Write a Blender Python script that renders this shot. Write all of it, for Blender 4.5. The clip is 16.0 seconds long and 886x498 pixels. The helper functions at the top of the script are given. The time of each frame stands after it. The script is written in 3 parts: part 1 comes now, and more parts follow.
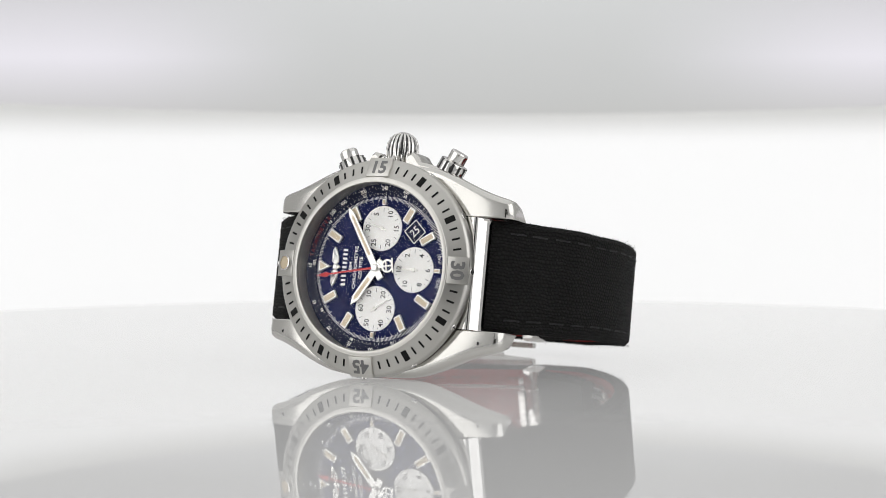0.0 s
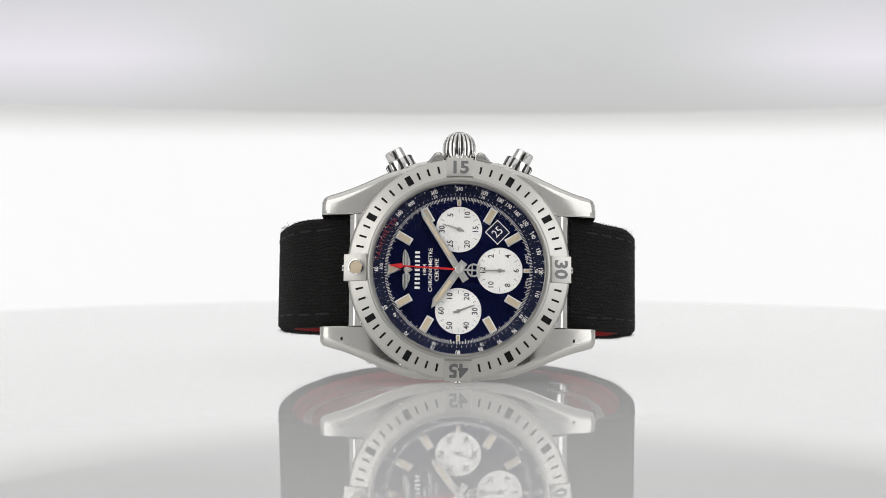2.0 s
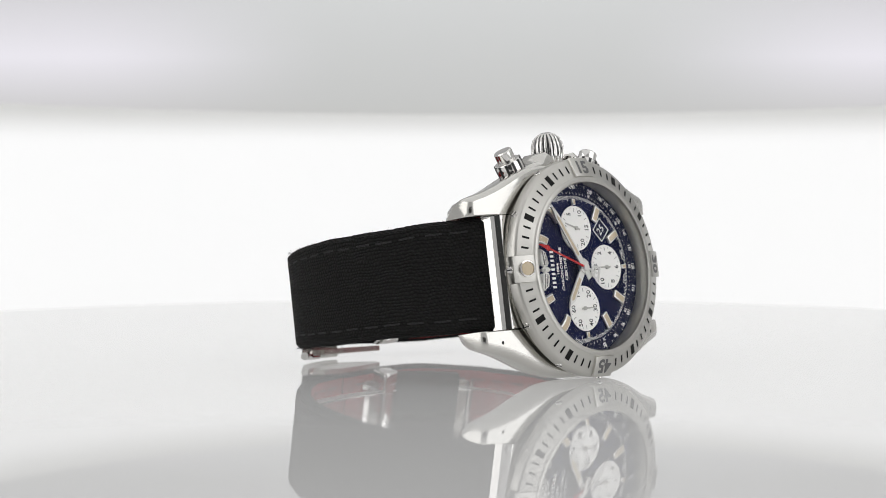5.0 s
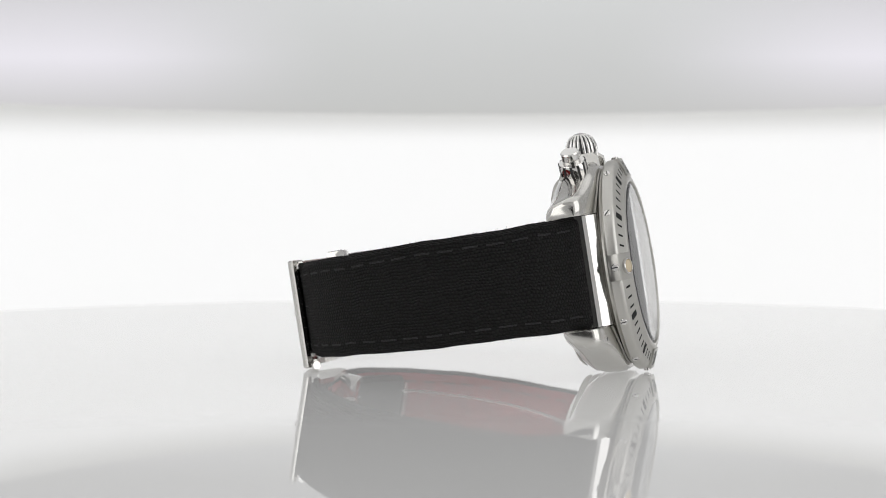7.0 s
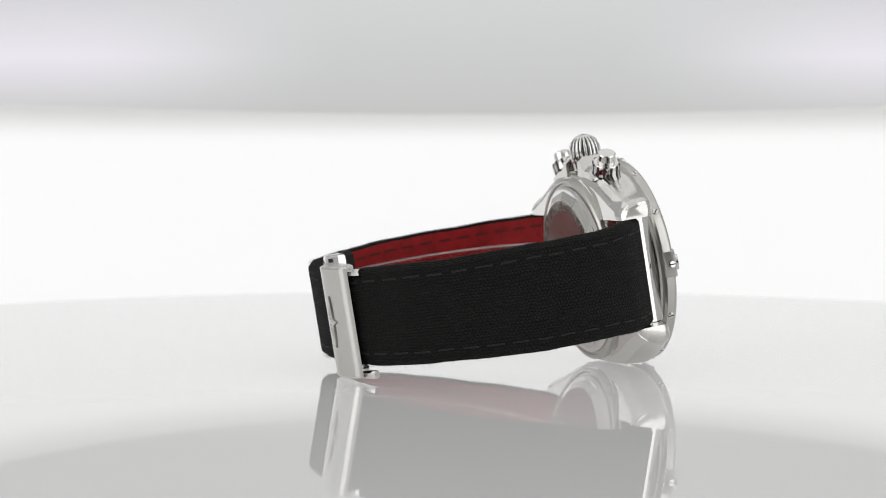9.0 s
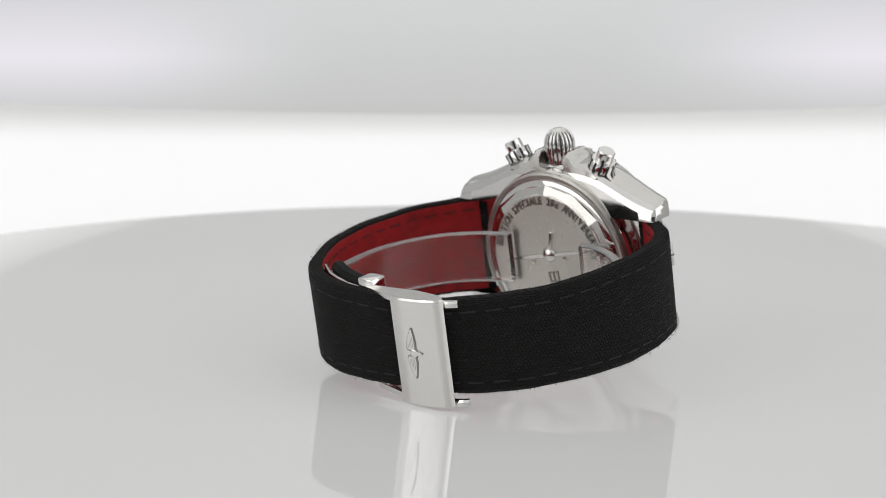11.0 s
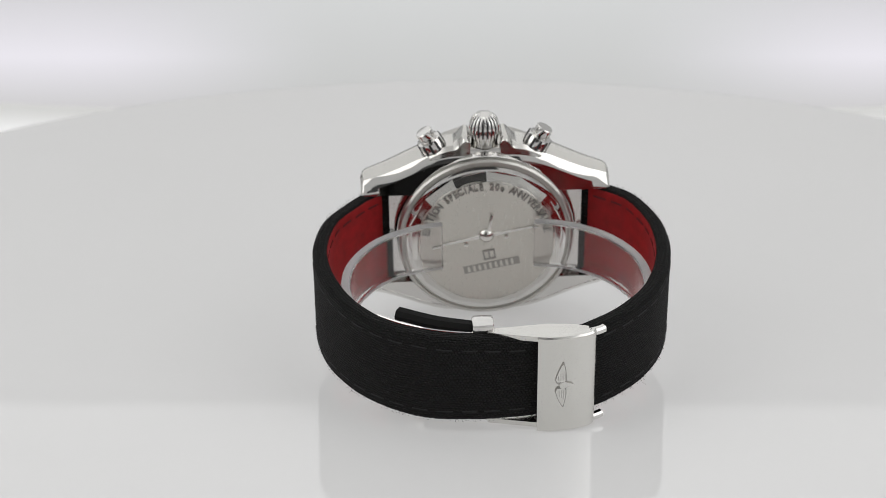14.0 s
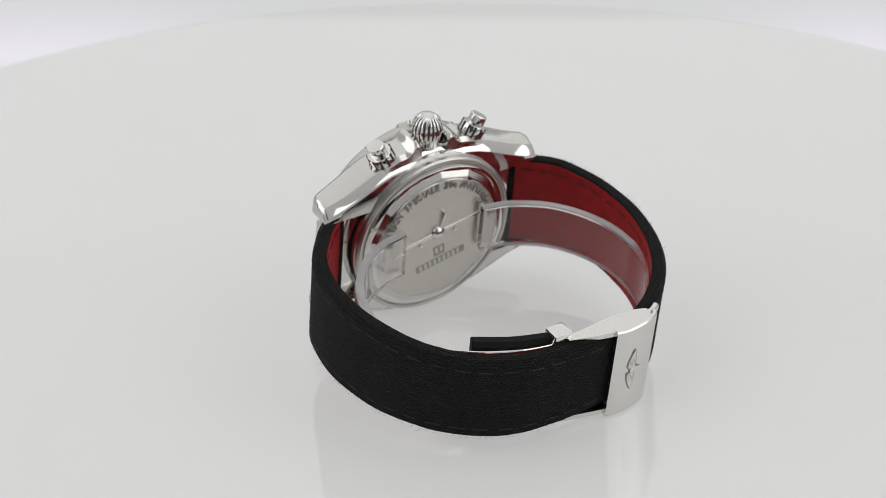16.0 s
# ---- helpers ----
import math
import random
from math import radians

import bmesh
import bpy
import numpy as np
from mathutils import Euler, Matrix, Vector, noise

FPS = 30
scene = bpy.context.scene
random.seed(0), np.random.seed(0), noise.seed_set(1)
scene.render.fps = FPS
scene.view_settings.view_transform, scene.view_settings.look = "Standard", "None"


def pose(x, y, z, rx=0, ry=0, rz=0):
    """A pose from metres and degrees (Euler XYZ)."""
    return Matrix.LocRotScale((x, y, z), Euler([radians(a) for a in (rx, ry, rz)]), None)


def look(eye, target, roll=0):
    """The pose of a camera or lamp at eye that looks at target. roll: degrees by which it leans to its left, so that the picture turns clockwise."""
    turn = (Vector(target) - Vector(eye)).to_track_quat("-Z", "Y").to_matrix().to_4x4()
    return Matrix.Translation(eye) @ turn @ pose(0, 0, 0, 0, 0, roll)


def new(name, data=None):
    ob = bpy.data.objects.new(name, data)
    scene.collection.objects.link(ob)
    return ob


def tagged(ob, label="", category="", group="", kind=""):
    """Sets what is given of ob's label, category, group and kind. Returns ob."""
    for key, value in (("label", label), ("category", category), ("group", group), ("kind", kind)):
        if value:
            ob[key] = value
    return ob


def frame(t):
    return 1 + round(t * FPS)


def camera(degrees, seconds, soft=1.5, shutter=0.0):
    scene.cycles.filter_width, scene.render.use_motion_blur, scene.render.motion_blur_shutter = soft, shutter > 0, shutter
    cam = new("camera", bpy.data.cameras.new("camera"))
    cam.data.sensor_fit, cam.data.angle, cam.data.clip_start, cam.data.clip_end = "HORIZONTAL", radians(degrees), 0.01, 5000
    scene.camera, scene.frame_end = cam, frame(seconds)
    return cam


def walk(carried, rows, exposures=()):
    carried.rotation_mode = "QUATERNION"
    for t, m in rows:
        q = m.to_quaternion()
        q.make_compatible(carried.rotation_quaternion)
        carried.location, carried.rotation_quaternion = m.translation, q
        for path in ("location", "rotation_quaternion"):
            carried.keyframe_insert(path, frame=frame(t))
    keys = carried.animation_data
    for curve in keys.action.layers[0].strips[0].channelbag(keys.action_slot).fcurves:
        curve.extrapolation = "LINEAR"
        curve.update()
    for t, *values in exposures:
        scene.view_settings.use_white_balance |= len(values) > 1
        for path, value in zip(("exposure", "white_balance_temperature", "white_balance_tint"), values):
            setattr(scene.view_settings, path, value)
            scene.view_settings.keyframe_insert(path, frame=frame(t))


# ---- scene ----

# ---- camera: it stands still before the turntable ----
cam = camera(25.377, 16.0, soft=0.8)
EYE = pose(0, -0.4193, 0.0427) @ pose(0, 0, 0, 0, 0, 0.922) @ pose(0, 0, 0, 90 - 2.436)
walk(cam, [(0.0, EYE), (16.0, EYE)])
cam.data.dof.use_dof = True
cam.data.dof.focus_distance = 0.384
cam.data.dof.aperture_fstop = 30.0

# how the turntable turns (degrees) and tips towards the lens (degrees)
TIP = [(0, 0), (8.4, 0), (8.7, 0.3), (9.0, 0.75), (9.2, 1.2), (9.6, 2.7), (11.3, 9.67), (12.5, 14.1), (13.5, 17.8), (14.5, 21.4), (16.0, 26.6)]
SPIN = [(0, -33.9), (4.2, 29.74), (9.2, 106.05), (13.0, 163.8), (16.0, 209.02)]
PIVOT = (0, 0.00122, 0.00685)


def between(rows, t):
    for (a, u), (b, v) in zip(rows, rows[1:]):
        if a <= t <= b:
            return u + (v - u) * (t - a) / (b - a)


def table_pose(t):
    piv = Matrix.Translation(PIVOT)
    return piv @ pose(0, 0, 0, between(TIP, t)) @ piv.inverted()


def watch_pose(t):
    return table_pose(t) @ pose(0, 0, 0, 0, 0, between(SPIN, t)) @ WATCH_ON_TABLE


# the watch's own space: x to three o'clock, y to twelve, z out of the dial
LYING = Matrix(((0, -1, 0, 0), (0, 0, -1, 0), (1, 0, 0, 0), (0, 0, 0, 1)))
WATCH_ON_TABLE = pose(-0.00113, -0.03246, 0.02203, -9.217, 0.686, 5.02) @ LYING

# ---- light: a white photo tent with soft boxes ----
world = bpy.data.worlds.new("world")
world.use_nodes = True
world.node_tree.nodes["Background"].inputs[0].default_value = (1, 1, 1, 1)
world.node_tree.nodes["Background"].inputs[1].default_value = 0.12
scene.world = world
scene.view_settings.exposure = 0.0


def soft_light(name, eye, target, w, h, watts, color=(1, 1, 1)):
    lamp = bpy.data.lights.new(name, "AREA")
    lamp.shape, lamp.size, lamp.size_y, lamp.energy, lamp.color = "RECTANGLE", w, h, watts, color
    ob = new(name, lamp)
    ob.matrix_world = look(eye, target)
    return ob


soft_light("lamp_top", (0, 0.0, 1.25), (0, 0, 0), 3.0, 2.38, 11.2)
soft_light("lamp_left", (-0.95, -0.6, 0.45), (0, 0, 0.05), 1.1, 1.1, 4.6, (1, 0.99, 0.98))
soft_light("lamp_right", (0.95, -0.6, 0.45), (0, 0, 0.05), 1.1, 1.1, 4.6, (0.99, 0.99, 1))


# ---- materials ----
def material(name, color, rough=0.5, metal=0.0, **more):
    m = bpy.data.materials.new(name)
    m.use_nodes = True
    b = m.node_tree.nodes["Principled BSDF"]
    b.inputs["Base Color"].default_value = (*color, 1)
    b.inputs["Roughness"].default_value = rough
    b.inputs["Metallic"].default_value = metal
    for k, v in more.items():
        b.inputs[k.replace("_", " ")].default_value = v
    return m


def node(m, kind, **inputs):
    n = m.node_tree.nodes.new(kind)
    for k, v in inputs.items():
        n.inputs[k.replace("_", " ")].default_value = v
    return n


def noise_on(m, scale, low, high, socket="Roughness", stretch=(1, 1, 1), detail=4.0):
    """Varies one value of a material between low and high with a noise of that scale (per metre)."""
    t = m.node_tree
    co = node(m, "ShaderNodeTexCoord")
    mp = node(m, "ShaderNodeMapping", Scale=stretch)
    n = node(m, "ShaderNodeTexNoise", Scale=scale, Detail=detail)
    r = node(m, "ShaderNodeMapRange", To_Min=low, To_Max=high, From_Min=0.3, From_Max=0.7)
    t.links.new(co.outputs["Object"], mp.inputs["Vector"])
    t.links.new(mp.outputs["Vector"], n.inputs["Vector"])
    t.links.new(n.outputs["Fac"], r.inputs["Value"])
    t.links.new(r.outputs["Result"], t.nodes["Principled BSDF"].inputs[socket])
    return n


def tint_on(m, scale, a, b, stretch=(1, 1, 1)):
    """Mixes two base colours with a noise of that scale (per metre)."""
    t = m.node_tree
    co = node(m, "ShaderNodeTexCoord")
    mp = node(m, "ShaderNodeMapping", Scale=stretch)
    n = node(m, "ShaderNodeTexNoise", Scale=scale, Detail=6.0)
    r = node(m, "ShaderNodeValToRGB")
    r.color_ramp.elements[0].position, r.color_ramp.elements[1].position = 0.32, 0.68
    r.color_ramp.elements[0].color, r.color_ramp.elements[1].color = (*a, 1), (*b, 1)
    t.links.new(co.outputs["Object"], mp.inputs["Vector"])
    t.links.new(mp.outputs["Vector"], n.inputs["Vector"])
    t.links.new(n.outputs["Fac"], r.inputs["Fac"])
    t.links.new(r.outputs["Color"], t.nodes["Principled BSDF"].inputs["Base Color"])


def bump_on(m, scale, strength, distance, stretch=(1, 1, 1)):
    t = m.node_tree
    co = node(m, "ShaderNodeTexCoord")
    mp = node(m, "ShaderNodeMapping", Scale=stretch)
    n = node(m, "ShaderNodeTexNoise", Scale=scale, Detail=5.0)
    bu = node(m, "ShaderNodeBump", Strength=strength, Distance=distance)
    t.links.new(co.outputs["Object"], mp.inputs["Vector"])
    t.links.new(mp.outputs["Vector"], n.inputs["Vector"])
    t.links.new(n.outputs["Fac"], bu.inputs["Height"])
    t.links.new(bu.outputs["Normal"], t.nodes["Principled BSDF"].inputs["Normal"])


STEEL = material("polished_steel", (0.70, 0.69, 0.67), 0.06, 1.0)
noise_on(STEEL, 260, 0.03, 0.08)
SATIN = material("satin_steel", (0.53, 0.52, 0.49), 0.34, 1.0)
noise_on(SATIN, 900, 0.28, 0.40)
CASESTEEL = material("case_steel", (0.61, 0.60, 0.57), 0.16, 1.0)
noise_on(CASESTEEL, 240, 0.12, 0.19)
BUCKLESTEEL = material("buckle_steel", (0.70, 0.69, 0.66), 0.24, 1.0)
noise_on(BUCKLESTEEL, 300, 0.21, 0.26)
BLASTED = material("blasted_steel", (0.20, 0.20, 0.20), 0.55, 1.0)
BACKSTEEL = material("brushed_caseback_steel", (0.61, 0.59, 0.545), 0.32, 1.0)
noise_on(BACKSTEEL, 700, 0.26, 0.38, stretch=(1, 12, 1))
LETTERSTEEL = material("letter_steel", (0.34, 0.33, 0.31), 0.35, 1.0)
BLACK = material("black_enamel", (0.006, 0.006, 0.006), 0.5, Specular_IOR_Level=0.15)
GROOVE = material("dark_groove", (0.02, 0.02, 0.02), 0.5)
HANDSTEEL = material("bright_brushed_steel", (0.80, 0.79, 0.76), 0.32, 0.9)
FIBRE = material("black_fibre", (0.012, 0.012, 0.012), 0.9)
NAVY = material("navy_sunburst_dial", (0.0028, 0.0056, 0.042), 0.34, 0.75, Specular_IOR_Level=0.3, Anisotropic=0.75)
noise_on(NAVY, 900, 0.30, 0.40)
rays = NAVY.node_tree.nodes.new("ShaderNodeTangent")
rays.direction_type, rays.axis = "RADIAL", "Z"
NAVY.node_tree.links.new(rays.outputs["Tangent"], NAVY.node_tree.nodes["Principled BSDF"].inputs["Tangent"])
RINGBLUE = material("dark_blue_ring", (0.005, 0.008, 0.036), 0.6, Specular_IOR_Level=0.2)
SILVER = material("silvered_dial", (0.93, 0.92, 0.89), 0.45, 0.0)
noise_on(SILVER, 1500, 0.3, 0.45)
PRINT = material("white_print", (0.90, 0.90, 0.88), 0.5)
INK = material("black_print", (0.03, 0.03, 0.035), 0.5)
LUME = material("cream_lume", (0.60, 0.50, 0.35), 0.55)
RED = material("red_lacquer", (0.55, 0.012, 0.015), 0.35)
REDPRINT = material("red_print", (0.30, 0.02, 0.02), 0.5)
CRYSTAL = material("sapphire_crystal", (1, 1, 1), 0.0, 0.0, Transmission_Weight=1.0, IOR=1.16)
PLASTIC = material("clear_plastic", (0.97, 0.96, 0.96), 0.1, 0.0, Transmission_Weight=1.0, IOR=1.4)
FROST = material("frosted_plastic", (0.85, 0.85, 0.85), 0.4, 0.0, Transmission_Weight=0.9, IOR=1.3)
CLOTH = material("black_canvas", (0.010, 0.010, 0.010), 0.95, Specular_IOR_Level=0.25)


def weave(m, pitch):
    """A plain weave from the strap's own layout, with slubs."""
    t = m.node_tree
    uv = node(m, "ShaderNodeUVMap")
    uv.uv_map = "weave"
    no = node(m, "ShaderNodeTexNoise", Scale=0.35, Detail=3.0)
    t.links.new(uv.outputs["UV"], no.inputs["Vector"])
    warp = node(m, "ShaderNodeVectorMath")
    warp.operation = "SCALE"
    warp.inputs["Scale"].default_value = 1.5
    t.links.new(no.outputs["Color"], warp.inputs[0])
    add = node(m, "ShaderNodeVectorMath")
    add.operation = "ADD"
    t.links.new(uv.outputs["UV"], add.inputs[0])
    t.links.new(warp.outputs["Vector"], add.inputs[1])
    sep = node(m, "ShaderNodeSeparateXYZ")
    t.links.new(add.outputs["Vector"], sep.inputs[0])
    def math_node(op, x, y=None):
        n = node(m, "ShaderNodeMath")
        n.operation = op
        for k, v in enumerate((x, y)):
            if v is None:
                continue
            if isinstance(v, (int, float)):
                n.inputs[k].default_value = v
            else:
                t.links.new(v, n.inputs[k])
        return n.outputs[0]
    # ribs run along the strap; the cross threads step by half a pitch from rib to rib
    rib = math_node("DIVIDE", sep.outputs["Y"], pitch)
    rib_high = math_node("ABSOLUTE", math_node("SINE", math_node("MULTIPLY", rib, math.pi)))
    step = math_node("MULTIPLY", math_node("FLOOR", rib), 0.5)
    cross = math_node("ADD", math_node("DIVIDE", sep.outputs["X"], pitch * 1.1), step)
    cross_high = math_node("ABSOLUTE", math_node("SINE", math_node("MULTIPLY", cross, math.pi)))
    height = math_node("MULTIPLY", rib_high, math_node("ADD", math_node("MULTIPLY", cross_high, 0.55), 0.45))
    bu = node(m, "ShaderNodeBump", Strength=1.0, Distance=0.00024)
    t.links.new(height, bu.inputs["Height"])
    t.links.new(bu.outputs["Normal"], t.nodes["Principled BSDF"].inputs["Normal"])
    slub = node(m, "ShaderNodeTexNoise", Scale=1.6, Detail=4.0)
    t.links.new(uv.outputs["UV"], slub.inputs["Vector"])
    uneven = node(m, "ShaderNodeMath")
    uneven.operation = "MULTIPLY"
    t.links.new(height, uneven.inputs[0])
    t.links.new(slub.outputs["Fac"], uneven.inputs[1])
    r = node(m, "ShaderNodeValToRGB")
    r.color_ramp.elements[0].color, r.color_ramp.elements[1].color = (0.0025, 0.0025, 0.0025, 1), (0.0185, 0.0185, 0.0178, 1)
    t.links.new(uneven.outputs[0], r.inputs["Fac"])
    t.links.new(r.outputs["Color"], t.nodes["Principled BSDF"].inputs["Base Color"])


weave(CLOTH, 0.68)
LEATHER = material("red_leather", (0.3, 0.006, 0.008), 0.6, Specular_IOR_Level=0.3)
tint_on(LEATHER, 420, (0.20, 0.003, 0.004), (0.31, 0.006, 0.008))
bump_on(LEATHER, 1800, 0.3, 0.0001)
REDTHREAD = material("dark_red_thread", (0.09, 0.004, 0.005), 0.8)
THREAD = material("dark_thread", (0.011, 0.011, 0.012), 0.85)
# emission evens out the disc's brightness; no lamp lies beneath it
ACRYLIC = material("glowing_white_acrylic", (0.34, 0.34, 0.34), 0.5, 0.0, Specular_IOR_Level=0.0, Coat_Weight=1.0, Coat_Roughness=0.015, Coat_IOR=1.5, Emission_Strength=0.37)
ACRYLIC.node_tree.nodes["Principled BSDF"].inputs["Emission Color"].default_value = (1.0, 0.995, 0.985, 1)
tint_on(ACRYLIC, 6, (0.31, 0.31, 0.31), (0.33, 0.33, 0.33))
# the screen's brightness is put in as emission; no lamp stands behind it
SCREEN = material("glowing_white_screen", (0.3, 0.3, 0.3), 0.6, Emission_Strength=0.72)


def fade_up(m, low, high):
    """Paints a weaker glow towards the upper rim to soften that edge (heights in metres)."""
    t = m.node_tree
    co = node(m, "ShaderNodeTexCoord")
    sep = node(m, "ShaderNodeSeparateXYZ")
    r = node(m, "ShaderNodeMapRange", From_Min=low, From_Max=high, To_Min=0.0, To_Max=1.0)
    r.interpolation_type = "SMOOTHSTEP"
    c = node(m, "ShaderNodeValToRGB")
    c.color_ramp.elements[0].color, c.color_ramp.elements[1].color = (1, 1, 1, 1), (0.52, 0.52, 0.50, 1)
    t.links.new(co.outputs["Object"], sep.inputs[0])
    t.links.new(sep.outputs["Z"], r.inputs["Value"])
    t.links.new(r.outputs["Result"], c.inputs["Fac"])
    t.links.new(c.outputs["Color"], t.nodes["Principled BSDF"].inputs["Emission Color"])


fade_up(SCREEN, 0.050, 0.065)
TENT = material("white_fabric", (0.80, 0.80, 0.80), 0.9)
tint_on(TENT, 3, (0.77, 0.77, 0.77), (0.82, 0.82, 0.82))
DARKCLOTH = material("dark_cloth", (0.05, 0.05, 0.05), 0.9)


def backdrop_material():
    """A white sheet, its light painted as emission: varied by height, brighter towards both sides."""
    m = bpy.data.materials.new("painted_glow_backdrop")
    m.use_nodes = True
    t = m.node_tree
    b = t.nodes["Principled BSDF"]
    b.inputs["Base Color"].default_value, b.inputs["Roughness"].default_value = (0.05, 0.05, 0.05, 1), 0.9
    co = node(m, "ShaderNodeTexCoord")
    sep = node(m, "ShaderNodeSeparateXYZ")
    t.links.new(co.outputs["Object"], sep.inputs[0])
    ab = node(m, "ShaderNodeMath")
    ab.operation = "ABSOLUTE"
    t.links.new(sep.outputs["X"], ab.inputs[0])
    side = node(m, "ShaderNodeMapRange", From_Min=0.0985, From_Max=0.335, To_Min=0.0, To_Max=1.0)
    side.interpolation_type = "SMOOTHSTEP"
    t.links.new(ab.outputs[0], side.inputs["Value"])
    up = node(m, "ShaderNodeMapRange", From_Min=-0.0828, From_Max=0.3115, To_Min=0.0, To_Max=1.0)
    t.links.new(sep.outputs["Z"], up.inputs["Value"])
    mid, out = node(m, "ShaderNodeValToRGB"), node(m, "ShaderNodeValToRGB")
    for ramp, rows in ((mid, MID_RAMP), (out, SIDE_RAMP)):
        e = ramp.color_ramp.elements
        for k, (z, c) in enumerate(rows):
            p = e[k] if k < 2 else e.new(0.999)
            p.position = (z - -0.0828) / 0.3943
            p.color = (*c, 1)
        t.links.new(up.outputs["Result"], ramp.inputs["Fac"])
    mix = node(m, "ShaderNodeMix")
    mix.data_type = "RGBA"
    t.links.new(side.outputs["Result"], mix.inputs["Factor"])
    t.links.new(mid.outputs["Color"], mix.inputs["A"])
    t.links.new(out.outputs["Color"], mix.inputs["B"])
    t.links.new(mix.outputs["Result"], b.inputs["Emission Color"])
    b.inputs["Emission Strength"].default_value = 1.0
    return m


# heights on the sheet and the glow painted there
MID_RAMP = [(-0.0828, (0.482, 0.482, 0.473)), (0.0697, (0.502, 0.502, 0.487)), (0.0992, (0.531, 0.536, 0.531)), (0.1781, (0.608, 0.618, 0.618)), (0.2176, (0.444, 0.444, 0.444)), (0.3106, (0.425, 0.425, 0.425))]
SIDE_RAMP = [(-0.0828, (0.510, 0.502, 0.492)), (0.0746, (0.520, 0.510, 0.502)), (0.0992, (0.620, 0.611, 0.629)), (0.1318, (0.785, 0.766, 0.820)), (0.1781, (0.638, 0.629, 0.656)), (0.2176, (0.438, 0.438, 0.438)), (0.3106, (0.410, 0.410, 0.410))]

MM = 0.001


# ---- mesh helpers (all lengths in millimetres) ----
def part(name, bm, mat, parent=None, label="", smooth=True, at=None):
    me = bpy.data.meshes.new(name)
    for v in bm.verts:
        v.co *= MM
    bmesh.ops.recalc_face_normals(bm, faces=bm.faces[:])
    for f in bm.faces:
        f.smooth = smooth
    bm.to_mesh(me)
    bm.free()
    for mm in (mat if isinstance(mat, (list, tuple)) else [mat]):
        me.materials.append(mm)
    if smooth:
        me.set_sharp_from_angle(angle=radians(35))
    ob = new(name, me)
    if parent:
        ob.parent = parent
    if at is not None:
        ob.matrix_basis = at
    if label:
        tagged(ob, label)
    return ob


def shift(x, y, z, rx=0, ry=0, rz=0):
    return pose(x * MM, y * MM, z * MM, rx, ry, rz)


def lathe(bm, profile, steps=96, m=None, closed=False):
    """Turns (radius, height) pairs about the z axis."""
    m = m or Matrix()
    rings = []
    for r, z in profile:
        if r < 1e-6:
            rings.append([bm.verts.new(m @ Vector((0, 0, z)))])
        else:
            rings.append([bm.verts.new(m @ Vector((r * math.cos(2 * math.pi * k / steps), r * math.sin(2 * math.pi * k / steps), z))) for k in range(steps)])
    pairs = list(zip(rings, rings[1:])) + ([(rings[-1], rings[0])] if closed else [])
    for a, b in pairs:
        for k in range(steps):
            j = (k + 1) % steps
            q = [a[k % len(a)], a[j % len(a)], b[j % len(b)], b[k % len(b)]]
            q = list(dict.fromkeys(q))
            if len(q) > 2:
                bm.faces.new(q)
    return bm


def box(bm, x0, y0, z0, x1, y1, z1, bevel=0.0, m=None):
    vs = [bm.verts.new((x, y, z)) for x in (x0, x1) for y in (y0, y1) for z in (z0, z1)]
    fs = [bm.faces.new([vs[i] for i in q]) for q in ((0, 1, 3, 2), (4, 6, 7, 5), (0, 4, 5, 1), (2, 3, 7, 6), (0, 2, 6, 4), (1, 5, 7, 3))]
    if bevel:
        es = list({e for f in fs for e in f.edges})
        out = bmesh.ops.bevel(bm, geom=es, offset=bevel, segments=2, affect="EDGES", profile=0.5)
        vs = list({v for f in out["faces"] for v in f.verts} | {v for v in vs if v.is_valid})
    if m:
        for v in vs:
            v.co = m @ v.co
    return bm


def prism(bm, outline, z0, z1, m=None, bevel=0.0):
    """An outline (x, y) given depth from z0 to z1, its upper rim drawn in by bevel."""
    m = m or Matrix()
    c = Vector((sum(p[0] for p in outline) / len(outline), sum(p[1] for p in outline) / len(outline)))
    rows = [(0.0, z0), (0.0, z1 - bevel), (bevel, z1)] if bevel else [(0.0, z0), (0.0, z1)]
    rings = []
    for inset, z in rows:
        ring = []
        for p in outline:
            d = Vector(p) - c
            q = c + d * max(0.0, 1 - inset / max(d.length, 1e-6))
            ring.append(bm.verts.new(m @ Vector((q.x, q.y, z))))
        rings.append(ring)
    n = len(outline)
    for a, b in zip(rings, rings[1:]):
        for k in range(n):
            bm.faces.new((a[k], a[(k + 1) % n], b[(k + 1) % n], b[k]))
    bm.faces.new(rings[0][::-1])
    bm.faces.new(rings[-1])
    return bm


def loft(bm, sections, close_ends=True, ring=True):
    """Joins sections, lists of equally many points, into a skin."""
    rows = [[bm.verts.new(p) for p in s] for s in sections]
    n = len(rows[0])
    for a, b in zip(rows, rows[1:]):
        for k in range(n if ring else n - 1):
            bm.faces.new((a[k], a[(k + 1) % n], b[(k + 1) % n], b[k]))
    if close_ends and ring:
        bm.faces.new(rows[0][::-1])
        bm.faces.new(rows[-1])
    return bm


